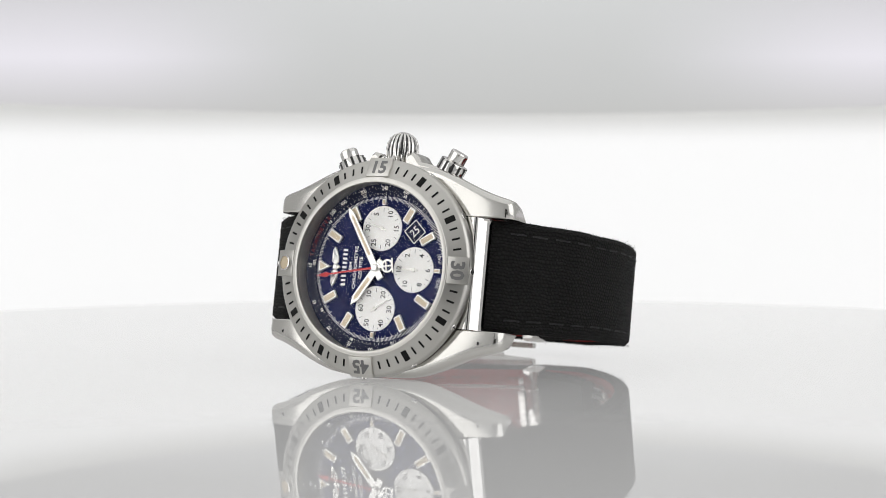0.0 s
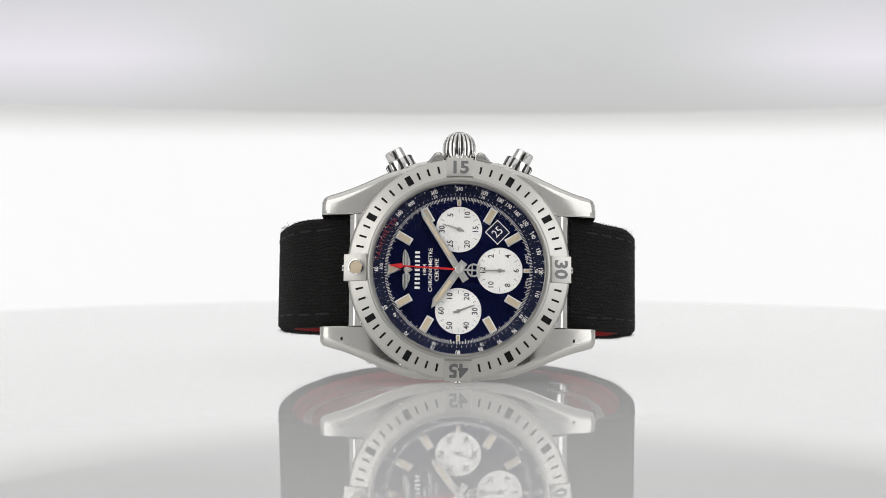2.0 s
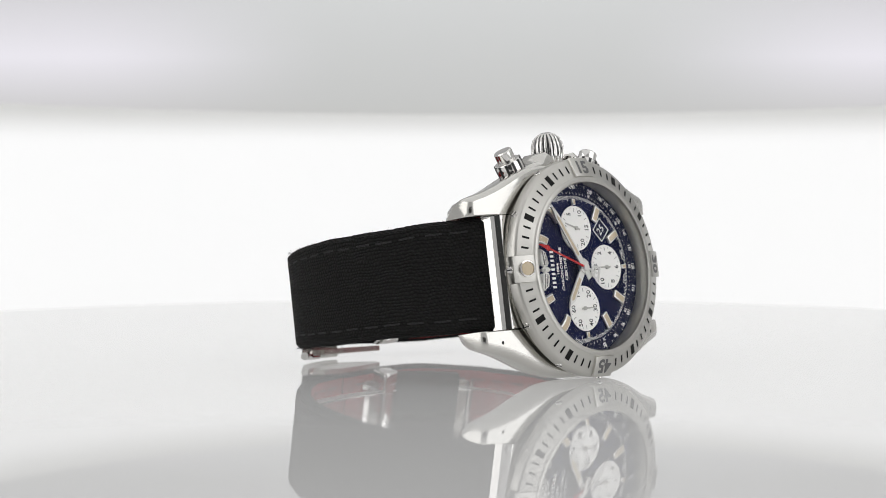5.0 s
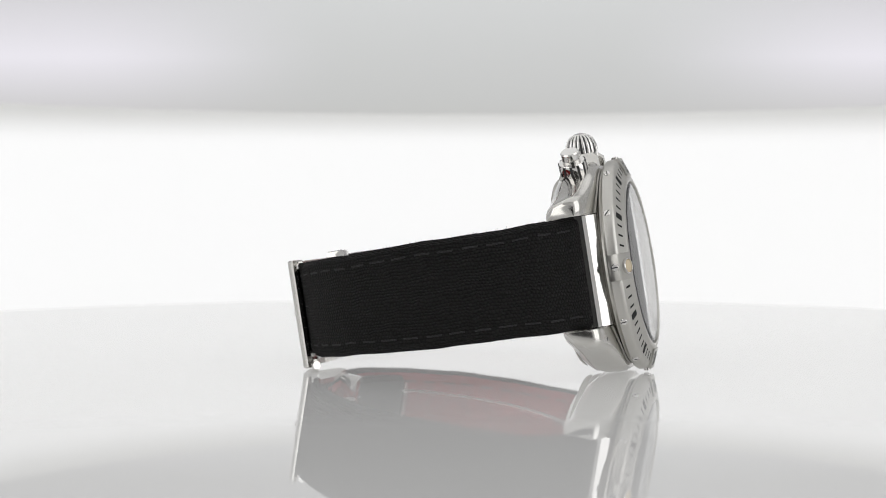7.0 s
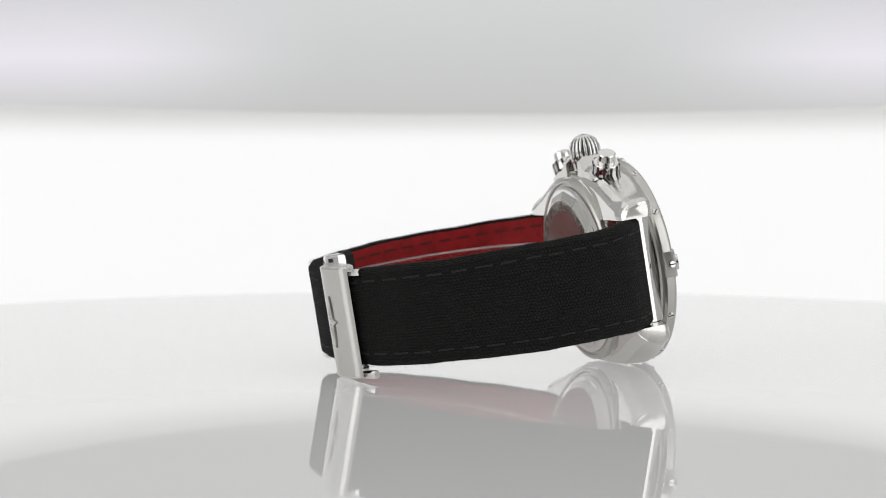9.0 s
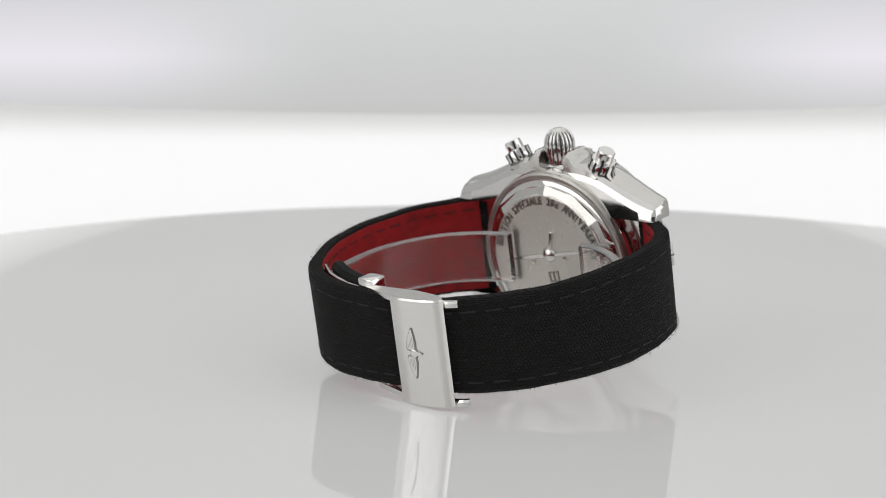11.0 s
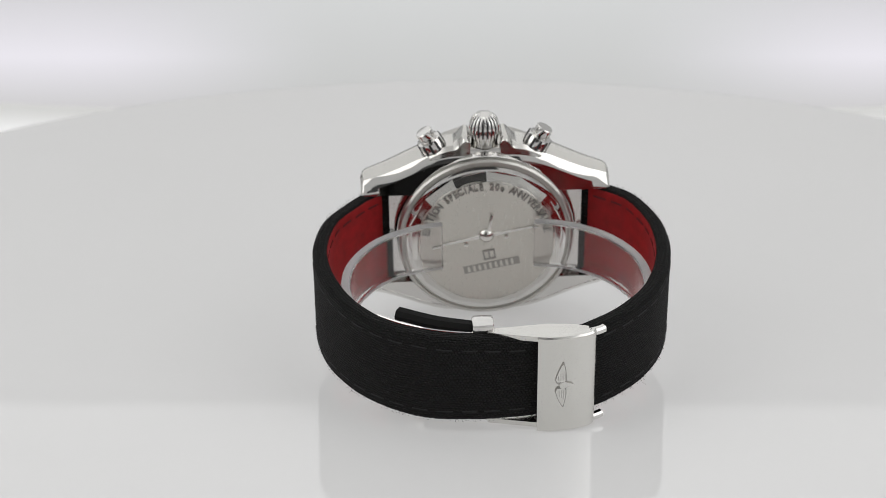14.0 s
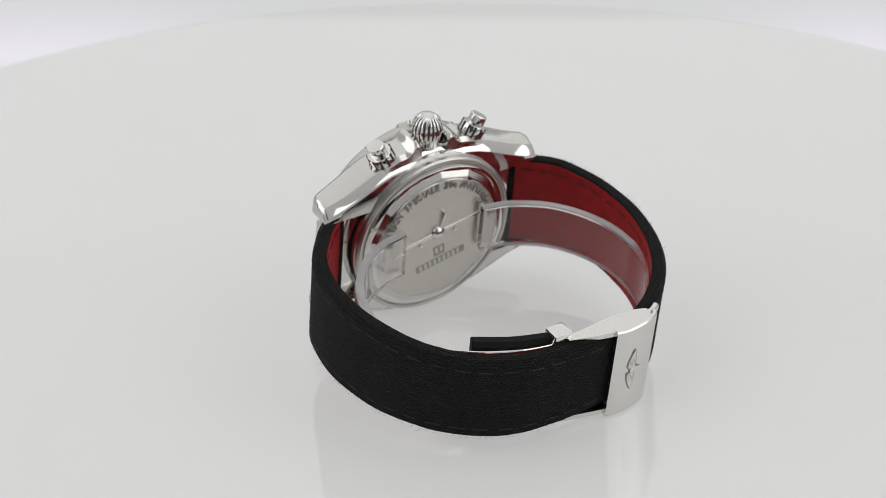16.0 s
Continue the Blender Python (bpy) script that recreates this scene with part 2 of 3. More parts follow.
def lettering(name, text, size, mat, parent, at, depth=0.05, squeeze=1.0, bold=0.0, label=""):
    """Words in the built-in font as a thin mesh; size is the height of a capital, in millimetres."""
    cu = bpy.data.curves.new(name, "FONT")
    cu.body, cu.size, cu.align_x, cu.align_y = text, size * 1.38, "CENTER", "CENTER"
    cu.extrude, cu.offset, cu.resolution_u = depth, bold, 2
    tmp = bpy.data.objects.new("tmp", cu)
    me = bpy.data.meshes.new_from_object(tmp)
    bpy.data.objects.remove(tmp)
    me.transform(Matrix.Diagonal((MM * squeeze, MM, MM, 1)))
    me.materials.clear()
    me.materials.append(mat)
    ob = new(name, me)
    ob.parent, ob.matrix_basis = parent, at
    if label:
        tagged(ob, label)
    return ob


def smooth_path(points, n):
    """Points along a Catmull-Rom curve through the given ones, at even steps of length."""
    pts = [Vector(p) for p in points]
    pts = [2 * pts[0] - pts[1]] + pts + [2 * pts[-1] - pts[-2]]
    fine = []
    for k in range(1, len(pts) - 2):
        a, b, c, d = pts[k - 1:k + 3]
        for j in range(24):
            u = j / 24
            fine.append(0.5 * ((2 * b) + (c - a) * u + (2 * a - 5 * b + 4 * c - d) * u * u + (3 * b - a - 3 * c + d) * u ** 3))
    fine.append(pts[-2])
    run = [0.0]
    for a, b in zip(fine, fine[1:]):
        run.append(run[-1] + (b - a).length)
    out, j = [], 0
    for k in range(n):
        s = run[-1] * k / (n - 1)
        while j < len(run) - 2 and run[j + 1] < s:
            j += 1
        u = (s - run[j]) / max(run[j + 1] - run[j], 1e-9)
        out.append(fine[j].lerp(fine[j + 1], min(1, max(0, u))))
    return out, run[-1]


def hour(deg, r):
    """The place on the dial at that many degrees clockwise from twelve."""
    return r * math.sin(radians(deg)), r * math.cos(radians(deg))


# ---- the tent and the turntable ----
def build_tent():
    bm = bmesh.new()
    box(bm, -1600, 0, -900, 1600, 30, 1700)
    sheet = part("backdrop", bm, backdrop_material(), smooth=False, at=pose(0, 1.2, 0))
    tagged(sheet, "white backdrop sheet with a painted glow behind the turntable", "backdrop", kind="structure")
    # the last is an unseen dark sheet, added for dark reflections in the metal
    for name, b, mat in (("wall_left", (-1630, -1400, -900, -1600, 1200, 1700), TENT), ("wall_right", (1600, -1400, -900, 1630, 1200, 1700), TENT),
                         ("ceiling", (-1630, -1430, 1700, 1630, 1230, 1730), TENT), ("floor", (-1630, -1430, -930, 1630, 1230, -900), TENT),
                         ("wall_front", (-1600, -1430, -900, 1600, -1400, 1700), TENT), ("dark_card", (-360, -1396, -450, 360, -1380, 520), DARKCLOTH)):
        bm = bmesh.new()
        box(bm, *b)
        tagged(part(name, bm, mat, smooth=False), "plain cloth sheet around the set, out of view", "wall", kind="structure")


def build_light_screen():
    """A low curved sheet of glowing acrylic that stands close behind the turntable."""
    bm = bmesh.new()
    secs = []
    for k in range(49):
        a = radians(-80 + 160 * k / 48)
        top = 62.0 + 2.0 * math.sin(a) ** 2
        secs.append([(r * math.sin(a), 153 + r * math.cos(a), z) for r, z in ((178, -200), (178, top - 1), (179, top), (181, top), (182, top - 1), (182, -200))])
    loft(bm, secs)
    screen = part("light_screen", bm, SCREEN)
    tagged(screen, "low curved screen of glowing white acrylic behind the turntable", "light screen", kind="structure")


def build_turntable():
    table = tagged(new("turntable"), "round glossy white acrylic turntable", "turntable")
    bm = bmesh.new()
    lathe(bm, [(0, 0), (100, 0), (209.8, 0), (210.2, 0), (210.8, -0.3), (211, -0.8), (211, -9.2), (210.2, -10), (60, -10), (0, -10)], 256, Matrix.Translation((-1.3, -4.1, 0)))
    part("disc", bm, ACRYLIC, table, "glossy white acrylic disc with an even glow")
    bm = bmesh.new()
    lathe(bm, [(0, -10.5), (40, -10.5), (40, -60), (0, -60)], 48)
    part("hub", bm, TENT, table)
    return table


# ---- the watch ----
TABS = (0, 90, 180, 270)


def bezel_height(r):
    return 4.35 - (r - 17.3) * 0.38


def build_bezel(watch):
    bm = bmesh.new()
    lathe(bm, [(17.0, 1.2), (17.0, 4.0), (17.3, 4.3), (17.9, 4.26), (18.15, bezel_height(18.15)), (21.3, bezel_height(21.3)), (21.7, 2.45), (21.85, 1.9), (21.8, 0.6), (21.4, 0.15), (20.6, 0.1), (20.5, -0.4), (17.0, -0.4)], 180, closed=True)
    bezel = part("bezel", bm, SATIN, watch, "satin steel rotating bezel with black minute marks")
    bm = bmesh.new()
    lathe(bm, [(16.72, 0.2), (16.72, 3.8), (16.95, 4.4), (17.35, 4.45), (17.75, 4.3), (17.4, 4.1), (17.0, 0.2)], 180, closed=True)
    part("inner_ring", bm, SATIN, bezel, "satin steel ring round the glass")
    slope = -math.degrees(math.atan(0.38))
    for minute in range(60):
        if minute % 15 in (0, 1, 14):
            continue
        wide = minute % 5 == 0
        w, a, b = (0.62, 18.75, 20.85) if wide else (0.2, 19.0, 20.6)
        bm = bmesh.new()
        box(bm, a - 19.7, -w, -0.1, b - 19.7, w, 0.035)
        x, y = hour(minute * 6, 19.7)
        part("minute_mark", bm, BLACK, bezel, smooth=False, at=shift(x, y, bezel_height(19.7), 0, 0, 90 - minute * 6) @ pose(0, 0, 0, 0, -slope, 0))
    for k, deg in enumerate(TABS):
        x, y = hour(deg, 19.8)
        at = shift(x, y, bezel_height(19.8), 0, 0, 90 - deg) @ pose(0, 0, 0, 0, -slope, 0)
        bm = bmesh.new()
        box(bm, -2.0, -2.65, -2.3, 2.25 if deg else 2.8, 2.65, 0.36, 0.14)
        tab = part("rider_tab", bm, SATIN, bezel, "raised satin steel rider tab", at=at)
        if deg:
            text = {90: "15", 180: "30", 270: "45"}[deg]
            lettering("numeral", text, 2.75, BLASTED, bezel, at @ shift(-0.1, 0, 0.37, 0, 0, -90), 0.03, 1.0, 0.13, "engraved grey numeral")
        else:
            bm = bmesh.new()
            lathe(bm, [(0, 0.3), (1.55, 0.3), (1.6, 0.9), (1.35, 0.98), (1.3, 0.75), (0, 0.75)], 32)
            part("pip_ring", bm, STEEL, bezel, at=at)
            bm = bmesh.new()
            lathe(bm, [(0, 0.98), (0.7, 0.93), (1.28, 0.8), (1.28, 0.6), (0, 0.6)], 32)
            part("lume_pip", bm, LUME, bezel, "cream luminous pip", at=at)
    for k in range(12):
        deg = 30 * k
        x, y = hour(deg, 21.8 if k % 3 else (22.1 if k else 22.65))
        at = shift(x, y, 1.4 if k % 3 else 1.9, 0, 0, 90 - deg) @ pose(0, 0, 0, 0, 90, 0)
        bm = bmesh.new()
        lathe(bm, [(0, 0.22), (0.62, 0.22), (0.72, 0.12), (0.72, -0.3), (0, -0.3)], 20)
        part("screw", bm, STEEL, bezel, at=at)
        bm = bmesh.new()
        box(bm, -0.6, -0.11, 0.1, 0.6, 0.11, 0.24)
        part("screw_slot", bm, GROOVE, bezel, smooth=False, at=at @ pose(0, 0, 0, 0, 0, 50 * k))


def build_dial(watch):
    bm = bmesh.new()
    lathe(bm, [(0, -0.6), (16.9, -0.6), (16.9, 0), (0, 0)], 128)
    dial = part("dial", bm, NAVY, watch, "glossy navy blue sunburst dial")
    bm = bmesh.new()
    lathe(bm, [(14.65, 0.02), (14.75, 0.18), (16.75, 0.75), (16.9, 0.75), (16.9, 0.02)], 128, closed=True)
    flange = part("flange", bm, RINGBLUE, watch, "dark blue sloping scale ring")
    # fine second marks
    bm = bmesh.new()
    for k in range(300):
        deg = k * 1.2
        ln = 0.95 if k % 5 == 0 else 0.6
        m = Matrix.Rotation(-radians(deg), 4, "Z")
        box(bm, -0.05, 14.55 - ln, 0.01, 0.05, 14.55, 0.03, m=m)
    tagged(part("second_scale", bm, PRINT, dial, "fine white second scale", smooth=False), kind="stuff")
    bm = bmesh.new()
    for k in range(100):
        m = Matrix.Rotation(-radians(k * 3.6 + 0.9), 4, "Z")
        box(bm, -0.035, 14.85, 0.22, 0.035, 15.2 if k % 5 else 15.35, 0.3, m=m)
        if k % 2 == 0:
            box(bm, -0.04, 16.25, 0.63, 0.04, 16.6, 0.7, m=m)
    tagged(part("scale_mark", bm, PRINT, flange, "fine white scale marks", smooth=False), kind="stuff")
    tilt = pose(0, 0, 0, 16)
    for n in (60, 65, 70, 75, 80, 85, 90, 95, 100, 110, 120, 130, 140, 150, 160, 170, 180, 200, 240, 300, 400, 500):
        deg = 21600 / n
        x, y = hour(deg, 15.95)
        lettering("scale_number", str(n), 0.72, PRINT, flange, shift(x, y, 0.57, 0, 0, -deg) @ tilt, 0.02, 0.95, 0.02)
    for n in range(10, 101, 10):
        deg = 3.6 * n + (2.0 if n == 100 else 0)
        x, y = hour(deg, 15.15)
        lettering("scale_number", str(n), 0.6, PRINT, flange, shift(x, y, 0.34, 0, 0, -deg) @ tilt, 0.02, 1.0, 0.01)
    for k, ch in enumerate("TACHYMETER"):
        deg = 8 + k * 3.3
        x, y = hour(deg, 15.9)
        lettering("scale_word", ch, 0.8, REDPRINT, flange, shift(x, y, 0.56, 0, 0, -deg) @ tilt, 0.02)
    # hour markers
    for h in (1, 2, 4, 5, 7, 8, 10, 11):
        deg = h * 30
        x, y = hour(deg, 12.35)
        at = shift(x, y, 0, 0, 0, -deg)
        bm = bmesh.new()
        box(bm, -0.8, -1.6, 0, 0.8, 1.6, 0.55, 0.1)
        mark = part("hour_marker", bm, HANDSTEEL, dial, "faceted steel baton", at=at)
        bm = bmesh.new()
        box(bm, -0.5, -1.3, 0.5, 0.5, 1.3, 0.6)
        part("lume", bm, LUME, mark, "cream luminous fill", smooth=False)
    for h in (3, 6, 9):
        x, y = hour(h * 30, 13.35)
        at = shift(x, y, 0, 0, 0, -h * 30)
        bm = bmesh.new()
        box(bm, -0.42, -0.6, 0, 0.42, 0.6, 0.45, 0.1)
        mark = part("hour_marker", bm, HANDSTEEL, dial, "small steel block", at=at)
        bm = bmesh.new()
        box(bm, -0.25, -0.42, 0.4, 0.25, 0.42, 0.5)
        part("lume", bm, LUME, mark, smooth=False)
    bm = bmesh.new()
    prism(bm, [(-1.25, 14.0), (1.25, 14.0), (0, 11.2)], 0, 0.5, bevel=0.2)
    mark = part("hour_marker", bm, HANDSTEEL, dial, "steel arrow at twelve")
    bm = bmesh.new()
    prism(bm, [(-0.75, 13.6), (0.75, 13.6), (0, 12.0)], 0.4, 0.56)
    part("lume", bm, LUME, mark, smooth=False)
    # winged emblem, a plain shape
    bm = bmesh.new()
    for s in (-1, 1):
        up = [(0.55 * s, 10.4), (0.9 * s, 10.95), (2.2 * s, 11.1), (3.4 * s, 10.95), (4.1 * s, 10.6), (3.4 * s, 10.05), (2.2 * s, 9.6), (1.1 * s, 9.45), (0.65 * s, 9.8)]
        prism(bm, up if s < 0 else up[::-1], 0, 0.3, bevel=0.15)
    lathe(bm, [(0, 0.45), (0.4, 0.38), (0.62, 0.1), (0.62, 0)], 20, Matrix.Translation((0, 10.2, 0)))
    prism(bm, [(-0.5, 9.7), (0.5, 9.7), (0, 8.95)], 0, 0.3, bevel=0.1)
    wings = part("emblem", bm, HANDSTEEL, dial, "small winged steel emblem")
    bm = bmesh.new()
    for q in (-1, 1):
        for k in range(4):
            box(bm, q * (1.0 - 0.05 * k), 9.72 + 0.27 * k, 0.2, q * (2.6 + 0.35 * k), 9.78 + 0.3 * k, 0.31)
    part("feather_line", bm, BLASTED, wings, smooth=False)
    bm = bmesh.new()
    for k in range(9):
        box(bm, -3.75 + k * 0.87, 7.6, 0, -3.3 + k * 0.87, 8.6, 0.05)
    part("name_bar", bm, PRINT, dial, "white printed maker's line", smooth=False)
    lettering("dial_print", "1884", 0.72, PRINT, dial, shift(0, 6.65, 0.02), 0.02, 1.2, 0.01)
    lettering("dial_print", "CHRONOMETRE", 0.78, PRINT, dial, shift(0, 5.5, 0.02), 0.02, 1.08, 0.01)
    lettering("dial_print", "CERTIFIE", 0.78, PRINT, dial, shift(0, 4.25, 0.02), 0.02, 1.08, 0.01)
    lettering("dial_print", "SWISS", 0.5, PRINT, dial, shift(*hour(190.5, 13.6), 0.02, 0, 0, -10), 0.02)
    lettering("dial_print", "MADE", 0.5, PRINT, dial, shift(*hour(169.5, 13.6), 0.02, 0, 0, 10), 0.02)
    # date window
    bm = bmesh.new()
    for a in ((-1.75, -1.75, 1.75, -1.6), (-1.75, 1.6, 1.75, 1.75), (-1.75, -1.6, -1.6, 1.6), (1.6, -1.6, 1.75, 1.6)):
        box(bm, a[0], a[1], 0, a[2], a[3], 0.12)
    win = part("date_window", bm, PRINT, dial, "white framed date window", smooth=False, at=shift(*hour(135, 10.75), 0, 0, 0, -135 + 90))
    bm = bmesh.new()
    box(bm, -1.6, -1.6, -0.1, 1.6, 1.6, 0.02)
    part("date_disc", bm, RINGBLUE, win, smooth=False)
    lettering("date_number", "25", 1.7, PRINT, win, shift(0, 0, 0.04), 0.02, 0.9)


SUBDIALS = ((90, ("5", "10", "15", "20", "25", "30")), (180, ("2", "4", "6", "8", "10", "12")), (270, ("10", "20", "30", "40", "50", "60")))


def build_subdials(watch):
    for deg, words in SUBDIALS:
        x, y = hour(deg, 8.05)
        bm = bmesh.new()
        lathe(bm, [(0, 0.06), (1.9, 0.06), (1.95, 0.05), (4.3, 0.05), (4.42, 0.14), (4.5, 0.14), (4.55, 0.0)], 64)
        sub = part("subdial", bm, SILVER, watch, "small silvered counter dial", at=shift(x, y, 0))
        bm = bmesh.new()
        for k in range(12):
            m = Matrix.Rotation(-radians(k * 30), 4, "Z")
            if k % 2:
                box(bm, -0.04, 3.3, 0.055, 0.04, 4.1, 0.08, m=m)
            box(bm, -0.03, 3.9, 0.055, 0.03, 4.15, 0.08, m=m @ Matrix.Rotation(radians(15), 4, "Z"))
        part("counter_scale", bm, INK, sub, smooth=False)
        for k, w in enumerate(words):
            a = 60 * (k + 1)
            lettering("counter_number", w, 1.15, INK, sub, shift(*hour(a, 3.3), 0.07), 0.015, 0.95, 0.02)


def hand_mesh(outline, z0, z1, bevel=0.12):
    return prism(bmesh.new(), outline, z0, z1, bevel=bevel)


def build_hands(watch):
    def turned(deg, z):
        return shift(0, 0, z, 0, 0, -deg)
    hh = part("hour_hand", hand_mesh([(-0.75, -1.9), (0.75, -1.9), (0.8, 7.6), (0, 9.3), (-0.8, 7.6)], 0, 0.25), HANDSTEEL, watch, "bright steel hour hand", at=turned(305, 0.75))
    bm = bmesh.new()
    prism(bm, [(-0.36, 2.6), (0.36, 2.6), (0.38, 7.3), (0, 8.0), (-0.38, 7.3)], 0.2, 0.29)
    part("lume", bm, LUME, hh, "cream luminous fill", smooth=False)
    mh = part("minute_hand", hand_mesh([(-0.7, -2.6), (0.7, -2.6), (0.62, 12.6), (0, 14.3), (-0.62, 12.6)], 0, 0.25), HANDSTEEL, watch, "bright steel minute hand", at=turned(57.5, 1.1))
    bm = bmesh.new()
    prism(bm, [(-0.3, 3.0), (0.3, 3.0), (0.26, 11.8), (0, 12.6), (-0.26, 11.8)], 0.2, 0.29)
    part("lume", bm, LUME, mh, "cream luminous fill", smooth=False)
    bm = bmesh.new()
    lathe(bm, [(0, 1.95), (0.55, 1.95), (0.75, 1.8), (0.75, 1.3), (1.1, 1.25), (1.1, 0.5), (0, 0.5)], 32)
    part("hand_hub", bm, HANDSTEEL, watch)
    bm = bmesh.new()
    prism(bm, [(-0.22, -0.5), (0.22, -0.5), (0.14, 11.0), (-0.14, 11.0)], 0, 0.12)
    prism(bm, [(-0.14, 10.9), (0.14, 10.9), (0.55, 11.2), (0, 13.9), (-0.55, 11.2)], 0, 0.12)
    sweep = part("seconds_hand", bm, RED, watch, "thin red central seconds hand", smooth=False)
    bm = bmesh.new()
    box(bm, -0.2, -2.2, -0.02, 0.2, 0, 0.14)
    lathe(bm, [(1.0, 0), (1.0, 0.14), (1.35, 0.14), (1.35, 0)], 32, Matrix.Translation((0, -2.9, 0)), closed=True)
    box(bm, -0.15, -4.0, 0, 0.15, -2.2, 0.14)
    box(bm, -1.3, -2.75, 0, 1.3, -2.5, 0.14)
    box(bm, -1.5, -4.2, 0, 1.5, -3.95, 0.14)
    part("counterweight", bm, HANDSTEEL, sweep, "steel anchor counterweight", smooth=False)
    smalls = []
    for deg, angle in ((90, 18), (180, 0), (270, 110)):
        bm = bmesh.new()
        prism(bm, [(-0.2, -1.0), (0.2, -1.0), (0.1, 3.4), (-0.1, 3.4)], 0.25, 0.34)
        lathe(bm, [(0, 0.4), (0.4, 0.4), (0.42, 0.1), (0, 0.1)], 20)
        x, y = hour(deg, 8.05)
        smalls.append(part("counter_hand", bm, SATIN, watch, "tiny steel counter hand", smooth=False, at=shift(x, y, 0, 0, 0, -angle)))
    return sweep, smalls


def build_crystal(watch):
    bm = bmesh.new()
    top = [(r, 4.85 - 0.6 * (r / 16.7) ** 2) for r in (0, 4, 8, 12, 15, 16.4)]
    lathe(bm, top + [(16.75, 4.0), (16.75, 3.1)] + [(r, 3.1) for r in (16.0, 8, 0)], 96)
    ob = part("crystal", bm, CRYSTAL, watch, "clear domed sapphire glass")
    ob.visible_shadow = False


FLANK, _ = smooth_path([(0, 21.1), (6, 21.0), (10, 20.5), (14, 19.2), (17, 17.9), (20, 16.6), (23, 15.5), (25.5, 14.8), (26.6, 14.4), (27.1, 14.0), (27.3, 13.5)], 160)


def flank(y):
    """Half width of the case at a place along the twelve-six line."""
    a = abs(y)
    for p, q in zip(FLANK, FLANK[1:]):
        if a <= q.x:
            return p.y + (q.y - p.y) * (a - p.x) / max(q.x - p.x, 1e-6)
    return FLANK[-1].y


def build_case(watch):
    bm = bmesh.new()
    lathe(bm, [(0, -0.5), (20.0, -0.5), (20.3, -0.9), (20.3, -8.2), (19.8, -9.2), (0, -9.3)], 128)
    for sgn in (1, -1):
        secs = []
        n = 121
        for k in range(n):
            y = -27.3 + 54.6 * k / (n - 1)
            a = abs(y)
            xo = flank(y)
            fall = max(0.0, a - 13.0) / 14.0
            zt = -0.55 - 2.2 * fall ** 1.8
            zb = -8.9 - 0.5 * min(1, max(0.0, (a - 12) / 12.0)) + (0.35 * max(0, a - 26.5))
            zt -= 0.6 * max(0.0, a - 26.0) ** 1.9
            xi = 11.15
            secs.append([(sgn * x, y, z) for x, z in ((xi, zb - 0.13 * (xo - 1.8 - xi)), (xi, zt - 0.2), (xi + 0.2, zt), (xo - 1.6, zt + 0.05), (xo - 0.7, zt - 0.05), (xo - 0.05, zt - 0.4), (xo + 0.35, zt - 1.1), (xo + 0.4, zt - 2.0), (xo + 0.1, zb + 3.4), (xo - 0.45, zb + 1.9), (xo - 0.6, zb + 1.6), (xo - 2.3, zb))])
        loft(bm, secs)
    bmesh.ops.recalc_face_normals(bm, faces=bm.faces[:])
    for f in bm.faces:
        f.material_index = 1 if f.normal.z < -0.35 else 0
    case = part("case", bm, [CASESTEEL, STEEL], watch, "polished steel watch case with curved lugs")
    # polished underside edge of each flank
    for sgn in (1, -1):
        secs = []
        for k in range(55):
            y = -26.6 + 53.2 * k / 54
            a = abs(y)
            xo = flank(y)
            zb = -8.9 - 0.5 * min(1, max(0.0, (a - 12) / 12.0)) + (0.35 * max(0, a - 26.5))
            secs.append([(sgn * x, y, z) for x, z in ((xo - 0.6, zb + 1.9), (xo - 0.36, zb + 1.75), (xo - 1.5, zb + 0.35), (xo - 2.4, zb - 0.1), (xo - 2.4, zb + 0.2))])
        bm = bmesh.new()
        loft(bm, secs)
        part("edge_bevel", bm, STEEL, case, "mirror-polished lower edge of the case")
    # crown guards
    for s in (-1, 1):
        bm = bmesh.new()
        secs = []
        for y, h in ((3.3, 23.3), (3.8, 23.8), (4.4, 23.9), (5.0, 23.5), (5.6, 22.7), (6.2, 22.0), (7.0, 21.75), (8.0, 21.65), (9.2, 21.3), (10.6, 20.8), (12.2, 20.0)):
            y *= s
            secs.append([(x, y, z) for x, z in ((19, -8.4), (19, -0.9), (h - 0.7, -0.95), (h, -1.7), (h, -7.2), (h - 0.8, -8.2))])
        loft(bm, secs)
        part("crown_guard", bm, CASESTEEL, case, "polished steel shoulder beside the crown")
    # end links of the strap between the lugs
    for s in (-1, 1):
        bm = bmesh.new()
        loft(bm, [[(x, s * y, z) for y, z in ((17.5, -7.0), (17.5, -0.9), (20.3, -0.9), (20.7, -1.1), (22.1, -3.4), (22.1, -7.0))] for x in (-11.05, 11.05)])
        part("end_piece", bm, STEEL, case, "polished steel end piece between the lugs")
        # small dark dot put on each lower lug in place of a glint
        bm = bmesh.new()
        lathe(bm, [(0, 0.04), (0.32, 0.04), (0.36, 0), (0.36, -0.5), (0, -0.5)], 16)
        part("lug_glint_dot", bm, GROOVE, case, at=shift(-13.6, s * 22.8, -1.68))
    # case back
    bm = bmesh.new()
    lathe(bm, [(19.6, -9.0), (19.6, -10.2), (19.2, -10.6), (18.7, -10.6), (18.5, -10.2), (18.0, -10.2), (18.0, -9.5)], 96)
    part("back_ring", bm, SATIN, watch, "satin steel ring round the case back")
    bm = bmesh.new()
    lathe(bm, [(17.3, -10.9), (15.9, -11.7), (15.2, -12.0)], 14)
    part("back_bevel", bm, CASESTEEL, watch, "polished faceted bevel of the case back", smooth=False)
